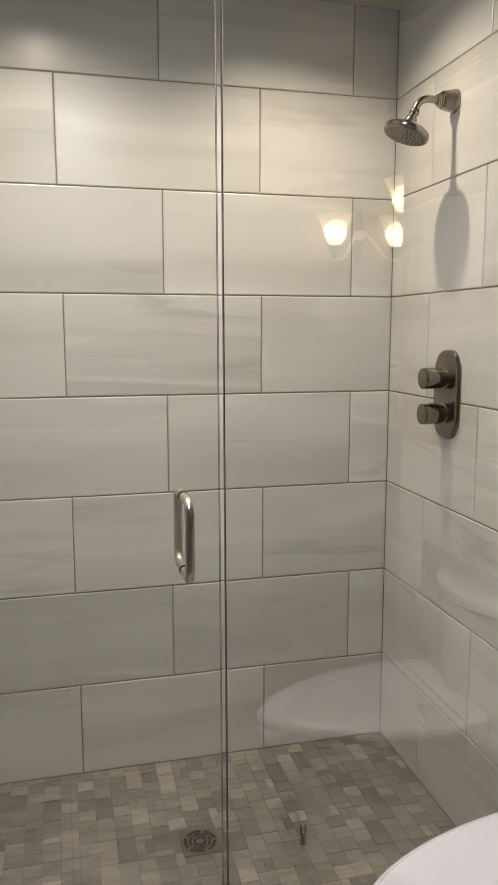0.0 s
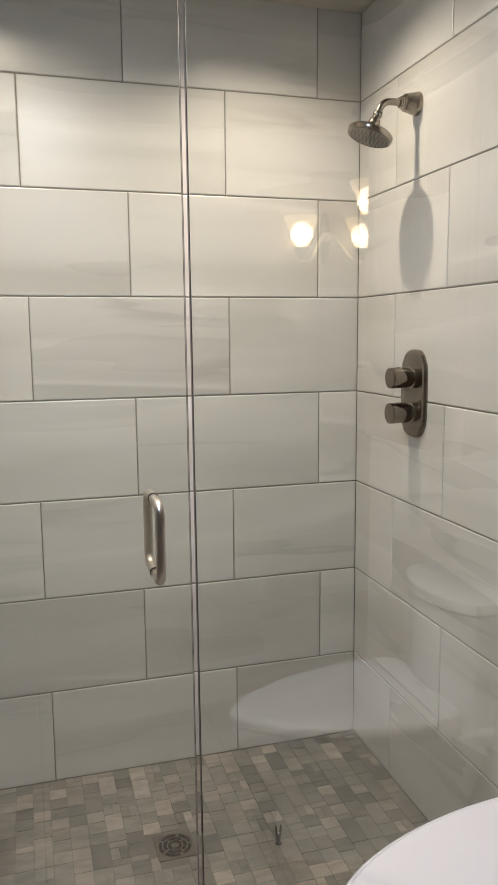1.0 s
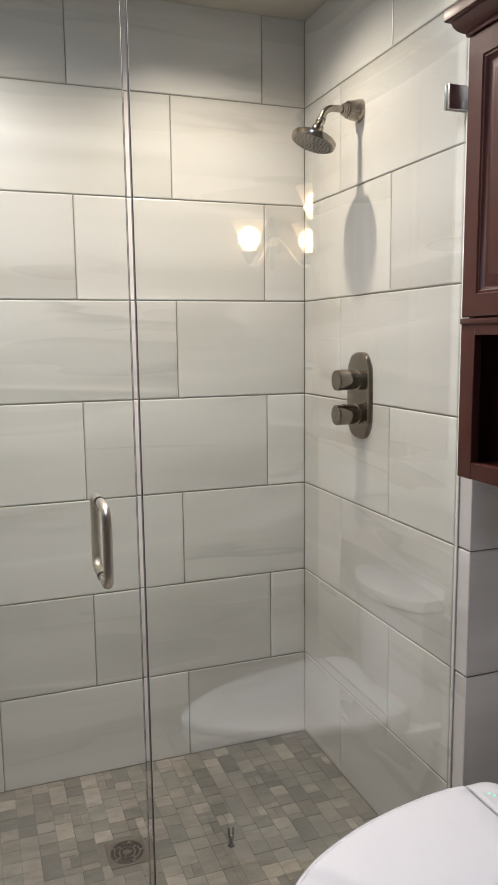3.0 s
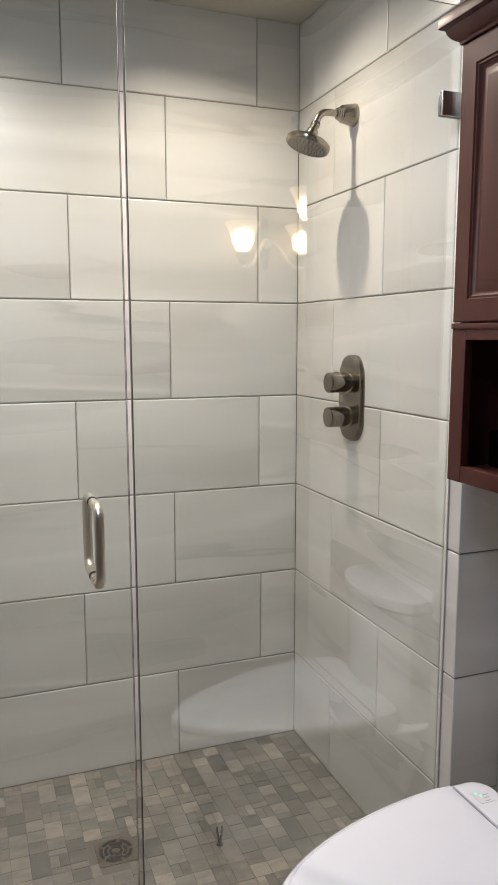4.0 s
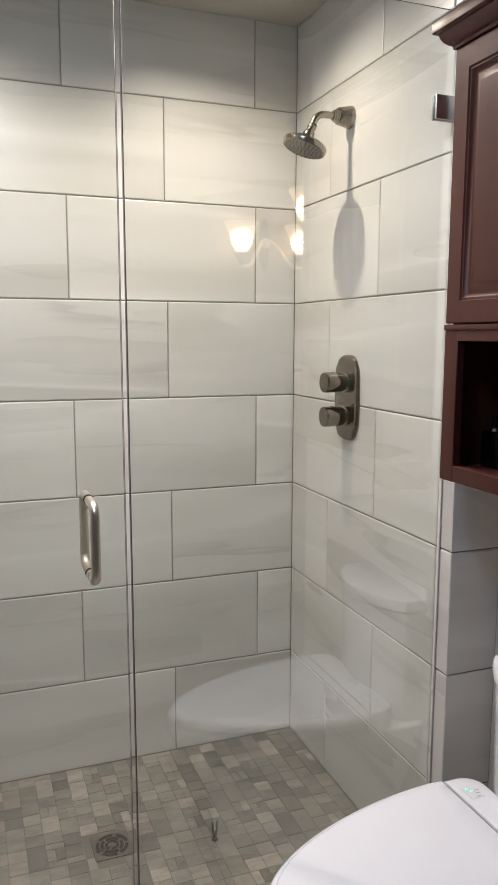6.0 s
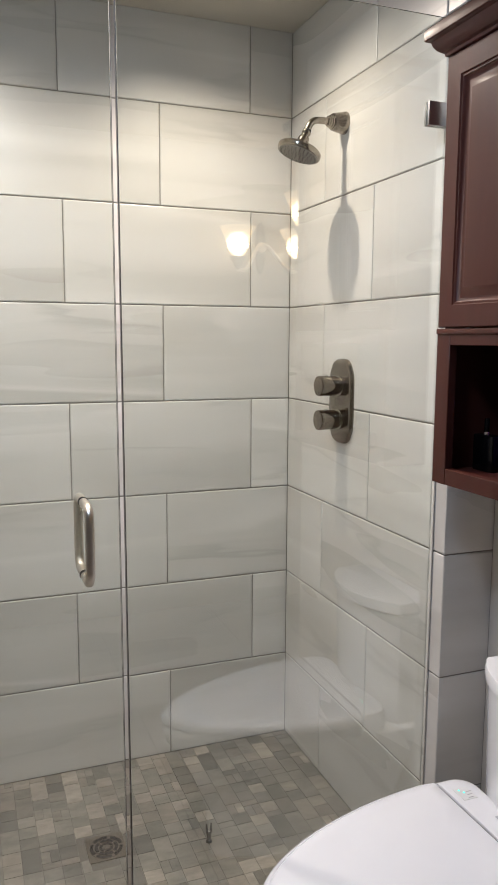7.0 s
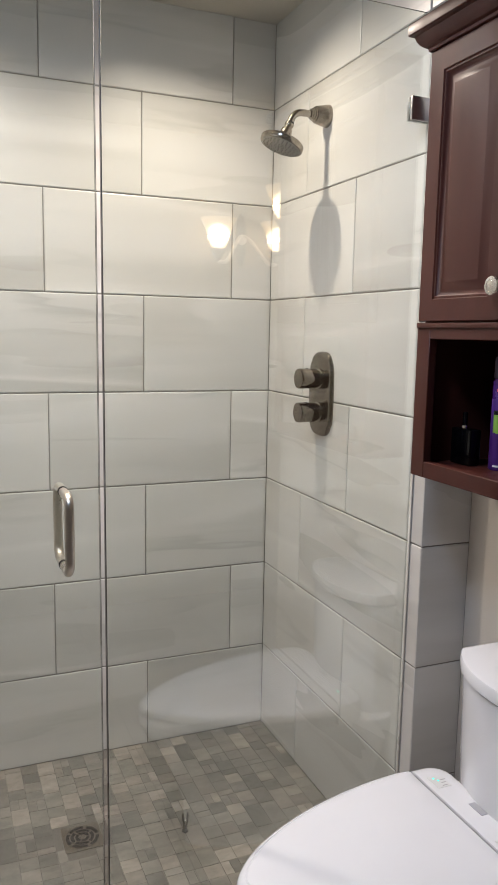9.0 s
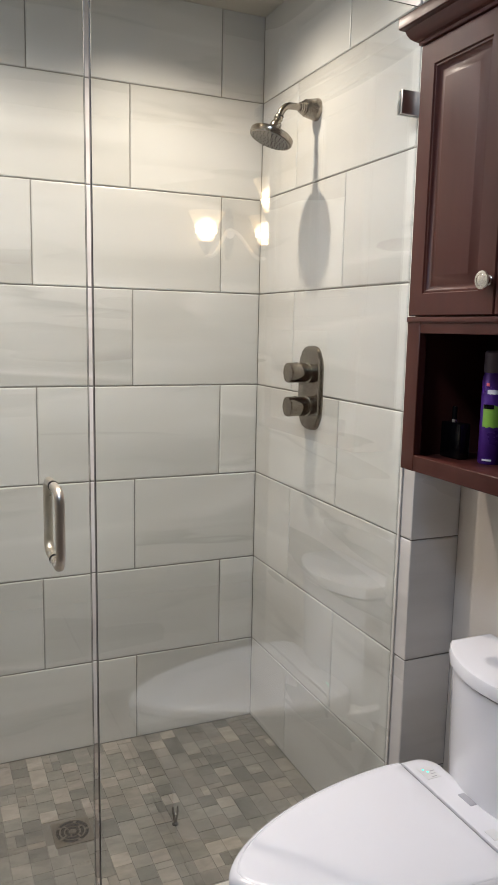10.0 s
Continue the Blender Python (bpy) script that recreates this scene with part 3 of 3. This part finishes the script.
part("bead", box(face_x - 0.0235, -W + 0.0005, 0.326, face_x - 0.0205, W - 0.0005, 0.338, 0.0025, 2), M_WOOD, cab, "thin moulded bead")
part("face_frame", box(face_x - 0.0005, -W, 0.3385, face_x + 0.004, W, 0.892), M_WOOD, cab)


def raised_door(y0, y1, z0, z1, x):
    """A raised-panel door, front at x, with stepped moulding round the field."""
    steps = ((0.0, 0.018), (0.0, 0.002), (0.002, 0.0), (0.046, 0.0), (0.048, 0.003), (0.052, 0.003), (0.056, 0.009), (0.061, 0.011), (0.063, 0.011), (0.080, 0.003), (0.083, 0.0025))
    loops = [[(x + d, y0 + i, z0 + i), (x + d, y1 - i, z0 + i), (x + d, y1 - i, z1 - i), (x + d, y0 + i, z1 - i)] for i, d in steps]
    return rings(loops)


for s in (-1, 1):
    a, b = (0.0015, W - 0.001) if s > 0 else (-W + 0.001, -0.0015)
    d = part("door", raised_door(a, b, 0.3405, 0.897, face_x - 0.0205), M_WOOD, cab, "raised-panel cabinet door")
    ky = 0.014 if s > 0 else -0.062
    Mk = Matrix.Translation((face_x - 0.0205, ky, 0.405)) @ along((-1, 0, 0))
    part("knob", lathe(((0.0, 0.0), (0.0095, 0.0), (0.0095, 0.003), (0.0065, 0.005), (0.006, 0.010), (0.010, 0.013), (0.0172, 0.016), (0.0185, 0.019), (0.0172, 0.022), (0.0120, 0.0235), (0.0112, 0.0225), (0.0060, 0.0245), (0.0, 0.025)), 28, Mk), M_KNOB, d, "oval polished nickel knob")
crown = ((0.0, 0.8985), (0.004, 0.899), (0.005, 0.905), (0.009, 0.907), (0.012, 0.909), (0.018, 0.914), (0.023, 0.922), (0.026, 0.931), (0.033, 0.933), (0.036, 0.936), (0.036, 0.955), (0.034, 0.958))
part("crown_moulding", rings([[(-0.002, -W - o, z), (-D - o, -W - o, z), (-D - o, W + o, z), (-0.002, W + o, z)] for o, z in crown]), M_WOOD, cab, "stepped crown moulding")

# ---- on the open shelf ----
SHELF_Z = CZ0 + 0.030


def box_bottle(name, x, y, w, d, h, mat, label):
    ob = thing(name, (x, y, SHELF_Z), label, "bottle")
    part("bottle", box(-d / 2, -w / 2, 0, d / 2, w / 2, h, 0.004, 2), mat, ob)
    return ob


perfume = box_bottle("perfume_bottle", 0.012, -1.056, 0.066, 0.030, 0.080, M_BLACK, "square black glass perfume bottle on the cabinet shelf")
part("collar", lathe(((0.0, 0.0), (0.008, 0.0), (0.008, 0.006), (0.0, 0.006)), 18, Matrix.Translation((0, 0.006, 0.080))), M_CHROME, perfume, "silver collar")
part("sprayer", lathe(((0.0, 0.0), (0.0055, 0.0), (0.0055, 0.026), (0.0045, 0.029), (0.0, 0.029)), 18, Matrix.Translation((0, 0.006, 0.086))), M_BLACK, perfume, "black sprayer cap")
jar = thing("small_bottle", (0.078, -1.092, SHELF_Z), "small pale grey bottle on the cabinet shelf", "bottle")
part("bottle", lathe(((0.0, 0.0), (0.017, 0.0), (0.018, 0.003), (0.018, 0.040), (0.012, 0.046), (0.0, 0.046)), 24), M_GREY, jar)
can = thing("spray_can", (0.041, -1.138, SHELF_Z), "tall purple aerosol hair spray can with a lime label", "spray can")
R = 0.0255
part("body", lathe(((0.0, 0.0), (R - 0.002, 0.0), (R, 0.003), (R, 0.186), (R - 0.003, 0.194), (0.0, 0.194)), 36), M_PURPLE, can, "glossy purple can")
part("cap", lathe(((0.0, 0.1945), (R - 0.0025, 0.1945), (R - 0.0015, 0.197), (R - 0.0018, 0.236), (R - 0.006, 0.240), (0.0, 0.240)), 36), M_CAPGREY, can, "smoky translucent cap")


def wrap(a0, a1, z0, z1, r, n=14, wave=0.0):
    """A label patch lying on the can between two angles in degrees."""
    loops = []
    for i in range(n + 1):
        a = radians(a0 + (a1 - a0) * i / n)
        c, s = math.cos(a), math.sin(a)
        w = wave * math.sin(i * 1.3)
        loops.append([(r * c, r * s, z0 + w), ((r + 0.0006) * c, (r + 0.0006) * s, z0 + w), ((r + 0.0006) * c, (r + 0.0006) * s, z1 - w), (r * c, r * s, z1 - w)])
    return rings(loops)


part("label", wrap(180, 268, 0.080, 0.126, R + 0.0002, wave=0.0012), M_GREEN, can, "lime green brush-stroke label")
part("label_band", wrap(183, 232, 0.119, 0.128, R + 0.001), M_BLACK, can, "dark printed band")
part("brand_mark", wrap(198, 250, 0.150, 0.159, R + 0.0002, wave=0.0004), M_WHITE, can, "white mark")
part("brand_accent", wrap(190, 206, 0.167, 0.173, R + 0.0002, wave=0.001), M_PINK, can, "pink accent")
part("print_bar", wrap(190, 235, 0.008, 0.012, R + 0.0002), M_WHITE, can, "small white printed bar")

# ---- on the shower floor ----
hook = thing("chrome_hook", (-0.452, -0.498, 0.001), "small two-pronged chrome hook standing on the mosaic floor", "hook")
part("foot", lathe(((0.0, 0.0), (0.009, 0.0), (0.009, 0.003), (0.006, 0.006), (0.0, 0.006)), 20), M_RUBBER, hook, "dark round foot")
for sx in (-1, 1):
    prong = [(sx * 0.0015, 0, 0.004), (sx * 0.004, 0, 0.022), (sx * 0.0065, 0, 0.040), (sx * 0.0070, 0, 0.054)]
    part("prong", tube(prong, [0.0026, 0.0032, 0.0032, 0.0024], 10), M_NICKEL_DARK, hook, "dark bright-edged metal prong")
# small ball added to imitate the glint between the prongs
part("bead", lathe(((0.0, -0.004), (0.003, -0.003), (0.0045, 0.0), (0.003, 0.003), (0.0, 0.004)), 16, Matrix.Translation((0, -0.002, 0.034))), M_CHROME, hook, "chrome ball placed as the hook's bright glint")

# ---- lamps ----


def shade_parts(ob, x, y, z):
    """An upright bell shade over a metal cup, with its bulb."""
    m = Matrix.Translation((x, y, z))
    # the shade below the bulb is put into the cup's dark colour
    part("cup", lathe(((0.0, -0.058), (0.010, -0.056), (0.016, -0.044), (0.034, -0.012), (0.046, 0.004), (0.040, 0.005), (0.0, 0.003)), 24, m), M_SCONCE_SHADED, ob, "nickel lamp cup, coloured dark for the shade under the bulb")
    sh = part("shade", rings([[m @ Vector((r * math.cos(2 * math.pi * i / 28), r * math.sin(2 * math.pi * i / 28), h)) for i in range(28)] for r, h in ((0.028, 0.004), (0.044, 0.030), (0.053, 0.060), (0.066, 0.100), (0.092, 0.152), (0.090, 0.152), (0.063, 0.100), (0.0505, 0.060), (0.041, 0.032), (0.025, 0.006))], cap=False), M_SHADE, ob, "frosted bell glass shade, lit")
    part("bulb", lathe([(0.0, 0.006), (0.016, 0.008)] + [(0.056 * math.sin(radians(a)), 0.072 - 0.056 * math.cos(radians(a))) for a in range(30, 180, 15)] + [(0.0, 0.128)], 24, m), M_BULB, ob, "glowing bulb")


def sconce(place, turn, label):
    ob = thing("wall_sconce", place, label, "wall lamp", "bathroom sconces")
    ob.rotation_euler = (0, 0, radians(turn))
    part("backplate", rings([[(0.030 * k * math.cos(2 * math.pi * i / 32), y, 0.135 * k * math.sin(2 * math.pi * i / 32)) for i in range(32)] for k, y in ((1, 0.0), (1, 0.006), (0.9, 0.014), (0.6, 0.020))]), M_SCONCE_SHADED, ob, "oval nickel backplate")
    part("boss", lathe(((0.0, 0.0), (0.024, 0.0), (0.022, 0.012), (0.010, 0.020), (0.0, 0.022)), 24, Matrix.Translation((0, 0.020, 0)) @ along((0, 1, 0))), M_SCONCE_LIT, ob, "nickel boss, coloured pale as if lit")
    for s in (-1, 1):
        pts = []
        for i in range(17):
            u = i / 16
            pts.append((s * 0.165 * u, 0.02 + 0.09 * math.sin(u * math.pi / 2), 0.02 - 0.146 * math.sin(min(u * 1.2, 1) * math.pi / 2) ** 2 + 0.006 * max(0, (u - 0.8) * 5) ** 2))
        part("arm", tube(pts, 0.0095, 12), M_SCONCE_LIT, ob, "curved nickel arm")
        shade_parts(ob, s * 0.165, 0.11, -0.064)
    return ob


sconce((0.450, REAR_Y, 1.902), 0, "two-armed nickel wall sconce with lit bell glass shades")
single = thing("wall_sconce", (STEP_X, -2.62, 1.985), "single-armed nickel wall sconce with a lit bell shade", "wall lamp", "bathroom sconces")
part("backplate", lathe(((0.0, 0.0), (0.055, 0.0), (0.055, 0.006), (0.045, 0.016), (0.0, 0.020)), 32, along((-1, 0, 0))), M_SCONCE_LIT, single, "round nickel backplate")
part("arm", tube([(-0.02 - 0.315 * u, 0, -0.085 * math.sin(u * math.pi / 2) ** 2) for u in [k / 14 for k in range(15)]], 0.006, 12), M_SCONCE_LIT, single, "long curved nickel arm")
shade_parts(single, -0.335, 0, -0.035 - 0.016)

for cx, cy in CANS:
    ob = thing("downlight", (cx, cy, CEIL), "small round white recessed ceiling downlight, lit", "ceiling light", "recessed downlights")
    part("trim_ring", rings([[(r * math.cos(2 * math.pi * i / 36), r * math.sin(2 * math.pi * i / 36), z) for i in range(36)] for r, z in ((0.075, -0.0005), (0.074, -0.004), (0.052, -0.006), (0.050, -0.0005))], cap=False), M_CANVAS, ob, "white trim ring")
ob = thing("ceiling_panel_light", (*PANEL, CEIL), "slim round white flush ceiling light, lit", "ceiling light")
part("rim", rings([[(r * math.cos(2 * math.pi * i / 40), r * math.sin(2 * math.pi * i / 40), z) for i in range(40)] for r, z in ((0.150, 0.0), (0.150, -0.030), (0.138, -0.032), (0.138, -0.002))], cap=False), M_WHITE, ob, "white rim")

# ---- tiles ----
JOINT = 0.0032
LEVELS = [0.0] + [0.30 + 0.308 * k for k in range(7)] + [CEIL]


def courses(parent, joints, lo, hi, place):
    """Rows of slabs between lo and hi with upright joints given row by row, laid by place(u, z)."""
    for r in range(8):
        z0, z1 = LEVELS[r] + (JOINT / 2 if r else 0), LEVELS[r + 1] - (JOINT / 2 if r < 7 else 0)
        cuts = [lo] + sorted(j for j in (joints[r] if joints else ()) if lo < j < hi) + [hi]
        for a, b in zip(cuts, cuts[1:]):
            a1 = a + (JOINT / 2 if a > lo else 0)
            b1 = b - (JOINT / 2 if b < hi else 0)
            me = piece_mesh("tile", b1 - a1, z1 - z0, 0.0029, 0.0026, M_TILE)
            piece("tile", me, parent, place((a1 + b1) / 2, (z0 + z1) / 2))


TILE_L = 0.608
up = Matrix.Rotation(radians(90), 4, "X")
back_first = (-0.430, -0.129, -0.436, -0.137, -0.442, -0.142, -0.448, -0.147)
courses(wall_back, [[f - k * TILE_L for k in range(3)] for f in back_first], LEFT_X, 0.0, lambda u, z: Matrix.Translation((u, 0, z)) @ up)
side = Matrix.Rotation(radians(-90), 4, "Z") @ up
side_first = (-0.281, -0.570, -0.273, -0.557, -0.264, -0.550, -0.254, -0.546)
courses(wall_right, [[f, -0.862] for f in side_first], JAMB_Y, 0.0, lambda u, z: Matrix.Translation((0, u, z)) @ side)
courses(wall_right, (), 0.0, WALL_X, lambda u, z: Matrix.Translation((u, JAMB_Y, z)) @ up)

# large floor tiles outside the shower
for i in range(5):
    for j in range(4):
        x, y = ROOM_X + 0.30 + i * 0.613, -0.930 - 0.30 - j * 0.613
        w = min(0.61, STEP_X - (x - 0.305)) if i == 4 else 0.61
        if y - 0.305 > REAR_Y - 0.4:
            d = min(0.61, y + 0.305 - REAR_Y)
            if w > 0.05 and d > 0.05:
                piece("tile", piece_mesh("floor_tile", w, d, 0.0019, 0.001, M_FTILE), floor_room, Matrix.Translation((x - 0.305 + w / 2, y + 0.305 - d / 2, FLOOR_Z)))

# stone mosaic: strips of one width, cut into stones of mixed length
rng = random.Random(7)
CELL = 0.0252
NX, NY = 31, 33
stones = []
for i in range(NX):
    j = -rng.choice((0, 1))
    while j < NY:
        h = rng.choice((1, 2, 2, 2, 2, 2, 3, 4))
        a, b = max(j, 0), min(j + h, NY)
        if b > a:
            if h == 2 and rng.random() < 0.10:
                stones += [(2 * i, a, 1, b - a), (2 * i + 1, a, 1, b - a)]
            else:
                stones.append((2 * i, a, 2, b - a))
        j += h
rest = bmesh.new()
count = 0
for i, j, w, h in stones:
    cx, cy = -(i + w / 2) * CELL - 0.001, -(j + h / 2) * CELL - 0.001
    if abs(cx + 0.731) < 0.054 + w * CELL / 2 - 0.012 and abs(cy + 0.420) < 0.054 + h * CELL / 2 - 0.012:
        continue
    if cx < LEFT_X + w * CELL / 2:
        continue
    a, b = w * CELL - 0.0012, h * CELL - 0.0012
    lift = rng.uniform(-0.0004, 0.0004)
    if -1.12 < cx and count < 300:
        count += 1
        piece("stone", piece_mesh("stone", a, b, 0.003, 0.0009, M_MOSAIC), floor_shower, Matrix.Translation((cx, cy, lift)) @ Matrix.Rotation(radians(rng.choice((0, 180)) + rng.uniform(-0.7, 0.7)), 4, "Z"))
    else:
        box(cx - a / 2, cy - b / 2, -0.003, cx + a / 2, cy + b / 2, lift, 0, 1, rest)
tagged(part("stone_field", rest, M_MOSAIC_FIELD, floor_shower), kind="stuff")
